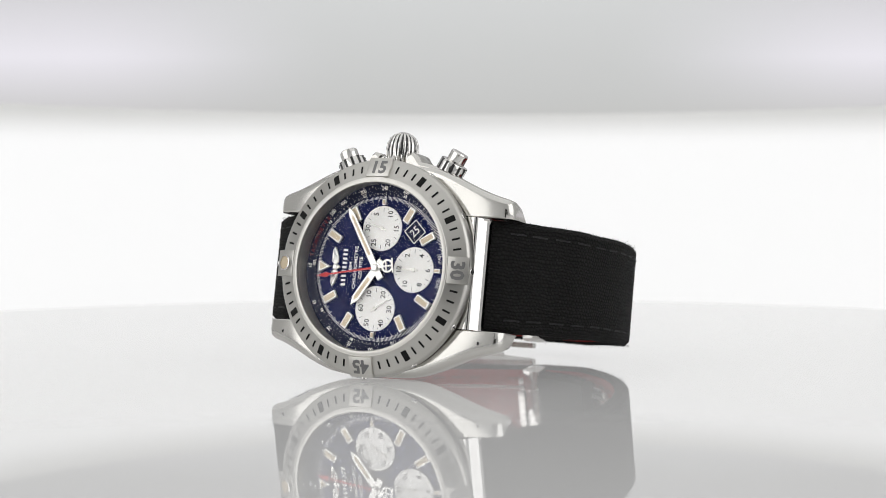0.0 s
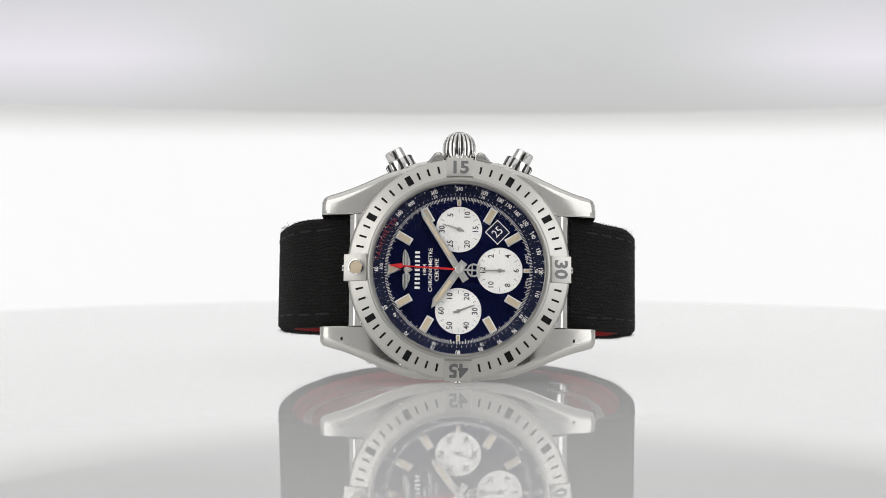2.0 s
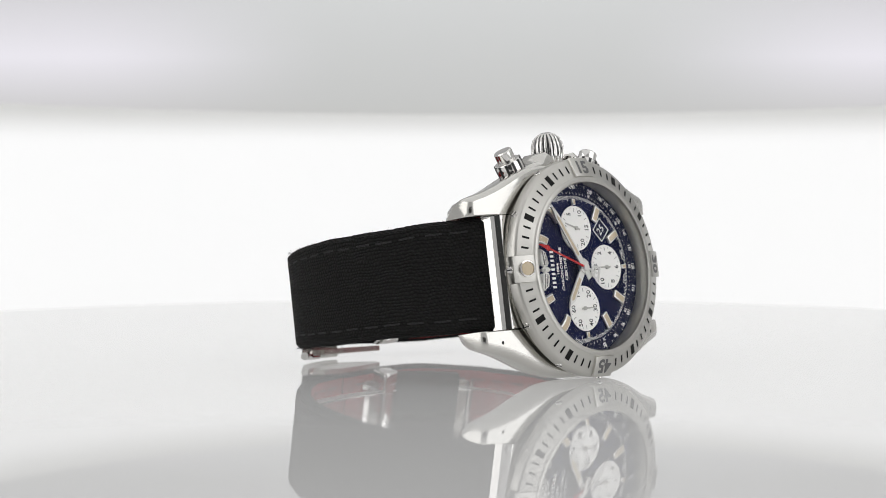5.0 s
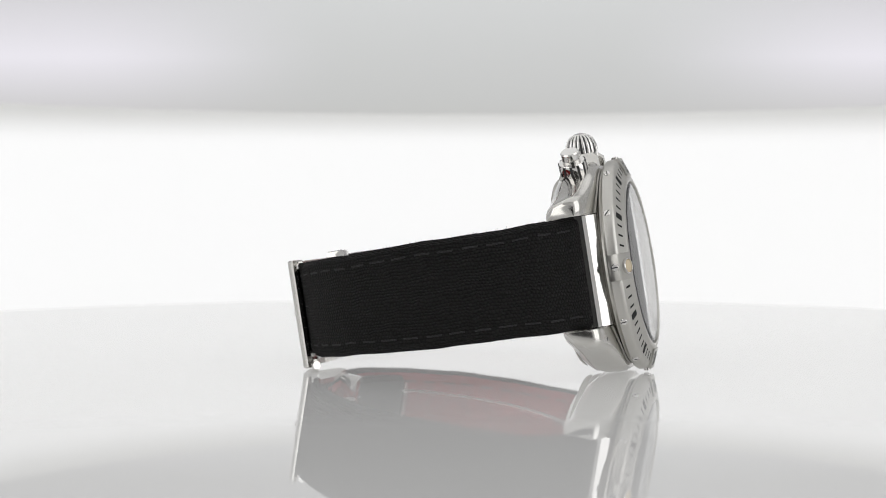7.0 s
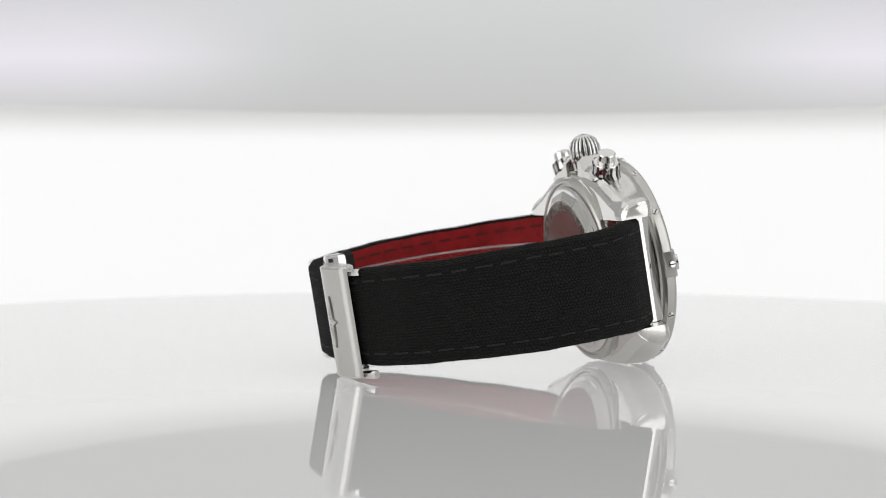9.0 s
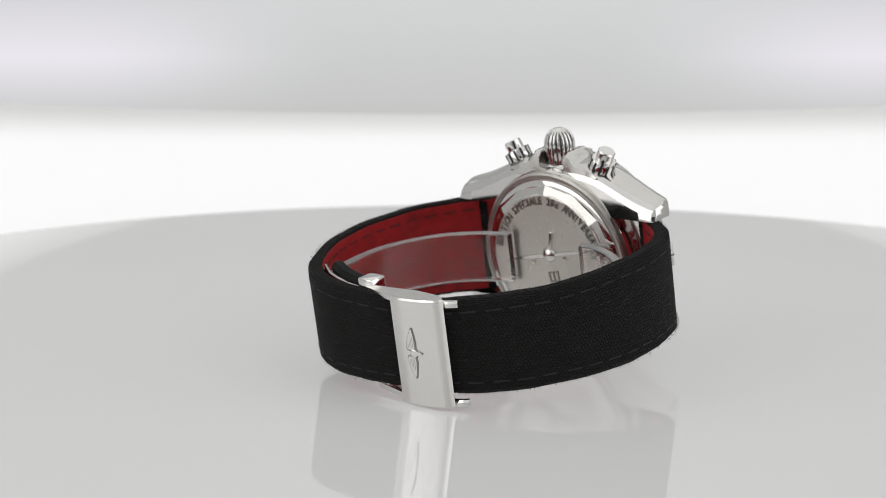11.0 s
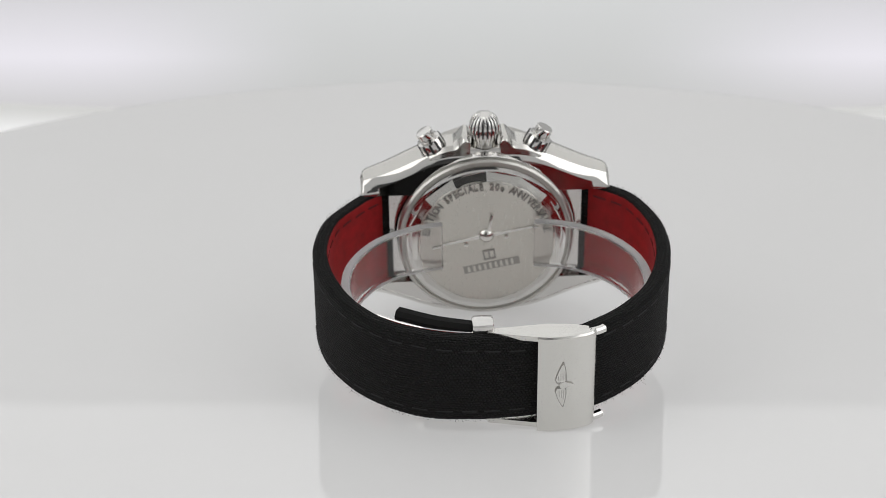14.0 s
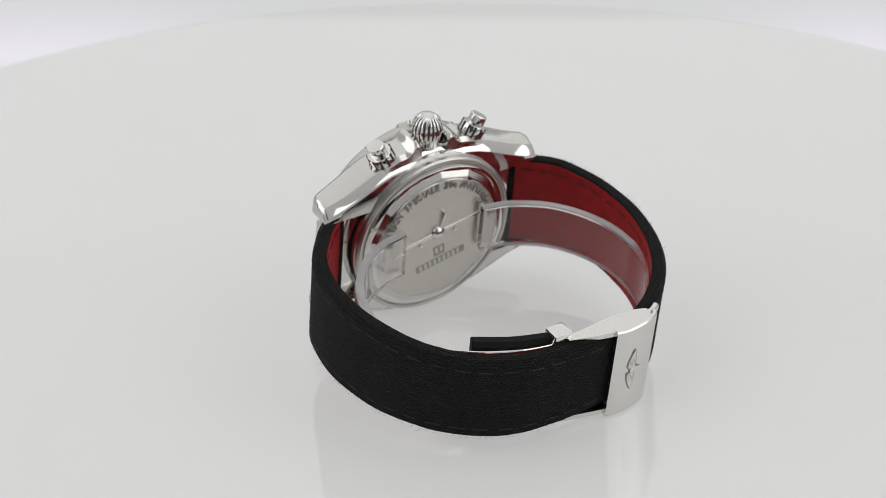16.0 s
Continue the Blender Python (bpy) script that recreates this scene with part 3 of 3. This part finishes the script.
    bm = bmesh.new()
    lathe(bm, [(18.2, -9.8), (18.0, -10.6), (17.2, -11.0), (16.6, -11.0), (16.2, -10.6)], 96)
    part("back_rim", bm, STEEL, watch, "polished rim of the case back")
    bm = bmesh.new()
    lathe(bm, [(15.4, -11.5), (15.3, -11.85), (15.05, -12.0), (14.8, -11.9), (0, -11.9)], 96)
    back = part("case_back", bm, BACKSTEEL, watch, "brushed steel case back")
    words = "EDITION SPECIALE 20e ANNIVERSAIRE"
    for k, ch in enumerate(words):
        if ch == " ":
            continue
        d = -78 + 156 * k / (len(words) - 1)
        # the words arch over the case back with their middle towards the crown
        b = radians(d)
        at = Matrix.Translation((13.75 * math.cos(b) * MM, 13.75 * math.sin(b) * MM, -11.98 * MM)) @ pose(0, 0, 0, 0, 0, d) @ pose(0, 0, 0, 180, 0, 90)
        lettering("back_letter", ch, 1.75, LETTERSTEEL, back, at, 0.15, 0.8, 0.05)
    slant = Matrix.Rotation(radians(-11), 4, "Z")
    bm = bmesh.new()
    for q in (-1, 1):
        secs = []
        for k in range(7):
            y, w = q * (1.0 + 11.0 * k / 6), 0.62 - 0.3 * k / 6
            secs.append([slant @ Vector(v) for v in ((1.5 - w, y, -11.8), (1.5 - w * 0.6, y, -12.2), (1.5 + w * 0.6, y, -12.2), (1.5 + w, y, -11.8))])
        loft(bm, secs)
        lathe(bm, [(0, -12.6), (0.4, -12.5), (0.5, -11.8)], 16, slant @ Matrix.Translation((0.4, q * 4.5, 0)))
    lathe(bm, [(0, -13.1), (0.7, -13.0), (1.3, -12.6), (1.7, -12.1), (1.75, -11.7)], 24, Matrix.Translation((1.6, 0, 0)))
    box(bm, 1.5, -0.35, -12.5, 7.0, 0.35, -11.7, 0.15, m=Matrix.Rotation(radians(10), 4, "Z"))
    part("aeroplane_relief", bm, BUCKLESTEEL, back, "raised aeroplane relief")
    bm = bmesh.new()
    box(bm, -7.2, -6.3, -11.96, -5.3, 6.3, -11.7, m=slant)
    part("name_plate", bm, LETTERSTEEL, back, "engraved band for the maker's line", smooth=False)
    bm = bmesh.new()
    for k in range(9):
        box(bm, -6.95, -5.4 + k * 1.22, -12.05, -5.55, -4.85 + k * 1.22, -11.7, m=slant)
    part("name_bar", bm, BACKSTEEL, back, "raised maker's line", smooth=False)
    bm = bmesh.new()
    for y0, y1, x0, x1 in ((-1.4, 1.4, -4.7, -4.3), (-1.4, 1.4, -2.6, -2.2), (-1.4, -1.0, -4.3, -2.6), (1.0, 1.4, -4.3, -2.6), (-0.2, 0.2, -4.3, -2.6)):
        box(bm, x0, y0, -12.05, x1, y1, -11.7, m=slant)
    part("emblem", bm, LETTERSTEEL, back, "engraved square emblem", smooth=False)
    return case


def build_crown(watch):
    at = shift(0.4, 0, -4.7) @ pose(0, 0, 0, 0, 90, 0)
    lobes, steps = 20, 160
    bm = bmesh.new()
    rows = [(2.9, 20.5, 0), (3.0, 22.0, 0), (3.15, 22.4, 0.3), (3.42, 24.0, 1.0), (3.3, 25.4, 1.0), (2.8, 26.7, 1.0), (1.9, 27.5, 0.8), (0.9, 27.95, 0.35), (0.02, 28.1, 0)]
    secs = []
    for r, z, k in rows:
        secs.append([(r0 * math.cos(a), r0 * math.sin(a), z) for a, r0 in ((2 * math.pi * i / steps, r * (1 - 0.13 * k * (0.5 - 0.5 * math.cos(lobes * 2 * math.pi * i / steps)) ** 3)) for i in range(steps))])
    loft(bm, secs)
    crown = part("crown", bm, STEEL, watch, "fluted onion shaped steel crown", at=at)
    for k in range(lobes):
        a = 2 * math.pi * (k + 0.5) / lobes
        bm = bmesh.new()
        pts = [(3.15 * 0.95, 22.6), (3.42 * 0.94, 24.0), (3.3 * 0.94, 25.4), (2.8 * 0.94, 26.7), (2.0 * 0.95, 27.4)]
        secs = [[(r - 0.3, -w, z), (r + 0.02, -w, z), (r + 0.02, w, z), (r - 0.3, w, z)] for (r, z), w in zip(pts, (0.22, 0.25, 0.23, 0.17, 0.06))]
        loft(bm, secs)
        part("groove", bm, GROOVE, crown, smooth=False, at=pose(0, 0, 0, 0, 0, math.degrees(a)))


def build_pusher(watch, s):
    deg = 90 - s * 28.6
    at = shift(0, 0, -5.1, 0, 0, 90 - deg) @ pose(0, 0, 0, 0, 90, 0)
    bm = bmesh.new()
    lathe(bm, [(0, 19), (2.5, 19), (2.5, 21.6), (2.3, 22.0), (2.3, 22.9), (2.6, 23.0), (2.85, 23.3), (2.85, 25.2), (2.6, 25.6), (1.5, 25.7), (0, 25.7)], 48)
    push = part("push_button", bm, STEEL, watch, "steel chronograph push button with slotted collar", at=at)
    for k in range(12):
        bm = bmesh.new()
        box(bm, 2.55, -0.27, 23.1, 2.88, 0.27, 25.5)
        part("slot", bm, GROOVE, push, smooth=False, at=pose(0, 0, 0, 0, 0, 30 * k))
    bm = bmesh.new()
    lathe(bm, [(0, 17.0), (2.95, 17.0), (2.95, 20.3), (2.5, 20.8), (0, 20.8)], 48)
    part("fluted_base", bm, STEEL, push, "fluted steel base in the case flank")
    for k in range(12):
        bm = bmesh.new()
        box(bm, 2.7, -0.22, 17.2, 3.0, 0.22, 20.2)
        part("slot", bm, GROOVE, push, smooth=False, at=pose(0, 0, 0, 0, 0, 30 * k + 15))
    bm = bmesh.new()
    lathe(bm, [(0, 25.0), (1.85, 25.0), (1.9, 25.1), (1.9, 27.6), (1.7, 27.85), (0, 27.9)], 40)
    part("button_cap", bm, STEEL, push, "polished cap")


# how far the buckle end of the strap lies towards the crown
LEAN = 0.8
STRAP_PATHS = {1: [(21.3, -5.4), (25.6, -7.3), (32.1, -13.5), (35.4, -24.0), (35.1, -36.3), (31.3, -47.8), (24.7, -56.5), (16.0, -62.6), (5.9, -64.9)],
               -1: [(21.3, -5.4), (24.8, -7.5), (29.8, -12.6), (34.4, -19.7), (36.3, -30.8), (34.4, -42.7), (29.6, -52.6), (22.9, -59.6), (14.7, -63.7), (6.3, -64.9), (-1.7, -65.0), (-7.8, -64.1)]}


def strap_sections(points, side, w0, w1):
    """Cross-sections along a strap: place, outward way, half width from w0 to w1, and lean."""
    out = []
    n = len(points)
    for k, p in enumerate(points):
        a, b = points[max(0, k - 1)], points[min(n - 1, k + 1)]
        d = (b - a).normalized()
        nrm = Vector((-d.y, d.x)) * -1
        w = w0 + (w1 - w0) * min(1, k / (n - 1) * 1.1)
        u = max(0, (-p.y - 4)) / 62
        sx = LEAN * u
        out.append((p, nrm, w, sx, side))
    return out


def ring_of(sec, o, i, inset=0.0, rnd=0.5):
    p, nrm, w, sx, side = sec
    w = w - inset
    q = []
    for x, h in ((-w + rnd, o), (w - rnd, o), (w, o - rnd), (w, i + rnd * 0.3), (w - rnd * 0.3, i), (-w + rnd * 0.3, i), (-w, i + rnd * 0.3), (-w, o - rnd)):
        c = p + nrm * h
        q.append((x + sx, side * c.x, c.y))
    return q


def build_strap(watch):
    for side in (1, -1):
        pts, length = smooth_path(STRAP_PATHS[side], 220)
        secs = strap_sections(pts, side, 11.0, 9.6)
        # which way is outward
        sign = 1 if (pts[100] + secs[100][1]).x > pts[100].x else -1
        rnd = random.Random(40 + side)
        # the woven edge wanders a little and shows each cross thread
        secs = [(p, nrm * sign, w + 0.05 * math.sin(0.21 * k + side) + 0.1 * math.sin(0.083 * k) + rnd.uniform(-0.045, 0.045), sx, sd) for k, (p, nrm, w, sx, sd) in enumerate(secs)]
        bm = bmesh.new()
        loft(bm, [ring_of(s, 1.6, -1.45, rnd=0.9) for s in secs[1:]])
        weave_uv(bm, secs[1:], length)
        strap = part("strap", bm, CLOTH, watch, "black woven canvas strap half with stitched edges")
        bm = bmesh.new()
        loft(bm, [ring_of(s, -1.0, -1.62, 0.6, 0.3) for s in secs[6:]])
        part("lining", bm, LEATHER, strap, "red leather lining")
        fuzz(strap, secs, 2800, 5 + side)
        step = length / 219
        for x in (-1, 1):
            j = 4.0
            while j < length - 3:
                a, b = int(j / step), int((j + 3.1) / step)
                for face, hgt in ((0, 1.56), (1, -1.66)):
                    bm = bmesh.new()
                    ring = []
                    for s in (secs[a], secs[(a + b) // 2], secs[b]):
                        p, nrm, w, sx, sd = s
                        c = [p + nrm * (hgt + e) for e in (-0.15, 0.13)] if face == 0 else [p + nrm * (hgt + e) for e in (-0.1, 0.15)]
                        xx = x * (w - 2.5)
                        ring.append([(xx + sx + dx, sd * c[q].x, c[q].y) for dx, q in ((-0.22, 0), (-0.14, 1), (0.14, 1), (0.22, 0))])
                    loft(bm, ring)
                    part("stitch", bm, THREAD if face == 0 else REDTHREAD, strap)
                j += 4.7


def weave_uv(bm, secs, length):
    """Lays the weave out along the strap: u runs along it and v across it, in millimetres."""
    uv = bm.loops.layers.uv.new("weave")
    n = len(secs)
    bm.verts.index_update()
    bm.verts.ensure_lookup_table()
    across = (0.0, 20.2, 22.0, 24.0, 26.0, 46.0, 48.0, -2.0)
    for f in bm.faces:
        for lp in f.loops:
            k = lp.vert.index
            lp[uv].uv = (k // 8 * length / (n - 1), across[k % 8])


def fuzz(parent, secs, count, seed):
    """Loose fibre ends along both edges of the strap."""
    rnd = random.Random(seed)
    bm = bmesh.new()
    for _ in range(count):
        k = rnd.randrange(1, len(secs) - 2)
        p, nrm, w, sx, side = secs[k]
        e = rnd.choice((-1, 1))
        c = p + nrm * rnd.uniform(-1.3, 1.5)
        root = Vector((e * (w - 0.12) + sx, side * c.x, c.y))
        if rnd.random() < 0.06:
            p, nrm, w, sx, side = secs[1]
            c = p + nrm * 1.5
            root = Vector((rnd.uniform(-w, w), side * c.x, c.y))
        ln = rnd.uniform(0.15, 0.5) * (2.4 if rnd.random() < 0.04 else 1)
        way = Vector((e * rnd.uniform(0.3, 1), rnd.uniform(-1, 1), rnd.uniform(-1, 1))).normalized()
        bend = Vector((rnd.uniform(-0.4, 0.4), rnd.uniform(-0.4, 0.4), rnd.uniform(-0.4, 0.4))) * ln
        q = way.orthogonal().normalized() * 0.032
        mid, end = root + way * ln * 0.5 + bend * 0.3, root + way * ln + bend
        v = [bm.verts.new(x) for x in (root - q, root + q, mid + q * 0.8, mid - q * 0.8, end)]
        bm.faces.new(v[:4])
        bm.faces.new((v[3], v[2], v[4]))
    tagged(part("fibre_fuzz", bm, FIBRE, parent, "loose frayed fibres along the strap edge", smooth=False), kind="stuff")


def band(points, thick, x0, x1, n=80, shear=True, rnd=0.15):
    """A flat band, x0 to x1 wide, that follows (y, z) points."""
    pts, _ = smooth_path(points, n)
    secs = []
    for k, p in enumerate(pts):
        a, b = pts[max(0, k - 1)], pts[min(n - 1, k + 1)]
        d = (b - a).normalized()
        nr = Vector((-d.y, d.x)) * thick / 2
        sx = LEAN * max(0, (-p.y - 4)) / 62 if shear else 0
        secs.append([(x + sx, (p + nr * s).x, (p + nr * s).y) for x, s in ((x0 + rnd, 1), (x1 - rnd, 1), (x1, 0.5), (x1, -0.5), (x1 - rnd, -1), (x0 + rnd, -1), (x0, -0.5), (x0, 0.5))])
    return loft(bmesh.new(), secs)


def build_clasp(watch):
    moved = shift(0, 0.3, -0.75, -5.06) @ shift(-0.3, 0.7, 0)
    clasp = part("buckle", band([(10.9, -65.5), (13.5, -65.7), (17.5, -64.9), (20.2, -63.9), (21.3, -63.2), (21.7, -62.3)], 1.2, -11.6, 10.9, 40, rnd=0.35), BUCKLESTEEL, watch, "satin steel folding buckle cover", at=moved)
    for x in (-1, 1):
        x0, x1 = (9.4, 10.5) if x > 0 else (-11.1, -10.0)
        bm = bmesh.new()
        secs = []
        for y, z0, z1 in ((20.8, -63.1, -61.0), (18.0, -64.3, -60.4), (13.0, -65.2, -60.4), (10.5, -65.2, -60.8), (6.0, -64.6, -61.6), (2.0, -64.0, -62.3), (1.0, -63.8, -62.4)):
            sx = LEAN * (-z0 - 4) / 62
            secs.append([(x0 + sx, y, z0), (x0 + sx, y, z1), (x1 + sx, y, z1), (x1 + sx, y, z0)])
        loft(bm, secs)
        part("side_plate", bm, BUCKLESTEEL, clasp, "satin steel side plate of the buckle", smooth=False)
        part("hinge_tab", band([(18.5, -62.4), (21.2, -61.6), (22.8, -60.8), (23.8, -60.0)], 1.5, x0 - 0.8, x1 - 0.3, 24, rnd=0.4), STEEL, clasp, "polished steel hinge tab")
    part("blade", band([(18, -61.6), (8, -62.7), (-6, -62.0), (-15, -59.6), (-21, -56.3)], 0.6, -7.0, 9.7, 40), STEEL, clasp, "curved steel folding blade")
    bm = bmesh.new()
    lathe(bm, [(0, -6.8), (0.8, -6.8), (0.8, 8.9), (0.55, 9.0), (0, 9.0)], 20, Matrix.Translation((0.5, -21.3, -56.1)) @ Matrix.Rotation(radians(90), 4, "Y"))
    part("hinge_pin", bm, STEEL, clasp)
    bm = bmesh.new()
    box(bm, -9.6, -2.3, -2.1, 12.0, 2.2, 2.0, 0.7)
    part("keeper", bm, STEEL, clasp, "polished steel strap keeper", at=shift(0.6, 0, -61.2, 5, 0, 0))
    part("strap_tail", band([(1.5, -61.3), (-1, -61.0), (-4, -60.5), (-10, -59.0), (-17.0, -56.0)], 3.0, -9.0, 10.9, 40, rnd=0.9), CLOTH, watch, "folded inner end of the black strap", at=moved)
    # winged emblem, a plain shape: dark engraved rim, steel feathers
    at = Matrix.Translation((0.6 * MM, 15.8 * MM, -66.12 * MM)) @ Matrix(((0, 1, 0, 0), (1, 0, 0, 0), (0, 0, -1, 0), (0, 0, 0, 1))) @ pose(0, 0, 0, 0, 11, 0)
    for grow, z, mat, name in ((1.0, 0.0, LETTERSTEEL, "emblem_rim"), (0.86, 0.06, BUCKLESTEEL, "emblem")):
        bm = bmesh.new()
        for q in (-1, 1):
            w = [(-1.2, 0.45), (-1.55, 1.2), (-1.25, 2.4), (-0.75, 3.8), (-0.05, 5.2), (0.25, 5.3), (0.6, 3.6), (0.8, 2.0), (0.75, 1.0), (0.45, 0.45)]
            c = Vector((-0.3, 2.6))
            w = [c + (Vector(v) - c) * grow for v in w]
            w = [(v.x, q * v.y) for v in w]
            prism(bm, w if q > 0 else w[::-1], -0.3, z)
        lathe(bm, [(0, z + 0.12), (0.7 * grow, z + 0.1), (1.0 * grow, z), (1.0 * grow, -0.3)], 20, Matrix.Translation((0.2, 0, 0)))
        prism(bm, [(0.9, -0.55 * grow), (1.9, -0.3 * grow), (2.2, 0), (1.9, 0.3 * grow), (0.9, 0.55 * grow)], -0.3, z)
        part(name, bm, mat, clasp, "engraved winged emblem", smooth=False, at=at)
    bm = bmesh.new()
    for q in (-1, 1):
        for k in range(5):
            box(bm, -0.95 + 0.36 * k, q * (1.1 + 0.05 * k), 0.05, -0.88 + 0.36 * k, q * (2.3 + 0.4 * k), 0.075)
    part("emblem_line", bm, LETTERSTEEL, clasp, smooth=False, at=at)


CUFF_PATH = [(10.5, -13.3), (17.4, -15.0), (25.4, -20.5), (30.8, -30.0), (31.6, -40.5), (28.2, -51.0), (20.0, -58.2), (9.0, -60.4), (0.3, -60.6)]


def build_cuff():
    path = CUFF_PATH + [(0.6 - y, z) for y, z in CUFF_PATH[-2::-1]]
    cuff = part("display_cuff", band(path, 2.0, -5.4, 5.6, 140, rnd=0.4), PLASTIC, None)
    for x in (-5.5, 5.55):
        rim = part("cuff_rim", band(path, 1.7, x - 0.15, x + 0.15, 140, rnd=0.05), FROST, cuff, "frosted cut edge")
        rim.visible_shadow = False
    tagged(cuff, "clear plastic display cuff inside the strap", "watch stand")
    cuff.visible_shadow = False
    return cuff


def build_watch():
    watch = tagged(new("wristwatch"), "steel chronograph watch with navy dial and black strap", "watch")
    build_case(watch)
    build_bezel(watch)
    build_dial(watch)
    build_subdials(watch)
    hands_moving = build_hands(watch)
    build_crystal(watch)
    build_crown(watch)
    build_pusher(watch, 1)
    build_pusher(watch, -1)
    build_strap(watch)
    build_clasp(watch)
    return watch, hands_moving


build_tent()
build_light_screen()
turntable = build_turntable()
wristwatch, (sweep_hand, counter_set) = build_watch()
display_cuff = build_cuff()


def motions():
    times = sorted({0.5 * k for k in range(33)} | {8.6, 8.8, 9.2, 9.7})
    walk(turntable, [(t, table_pose(t)) for t in times])
    walk(wristwatch, [(t, watch_pose(t)) for t in times])
    walk(display_cuff, [(t, watch_pose(t)) for t in times])
    walk(sweep_hand, [(t, shift(0, 0, 1.5, 0, 0, -(-9 + 6.0 * t))) for t in range(17)])
    x, y = hour(270, 8.05)
    walk(counter_set[2], [(t, shift(x, y, 0, 0, 0, -(148 + 6.0 * t))) for t in range(17)])


motions()
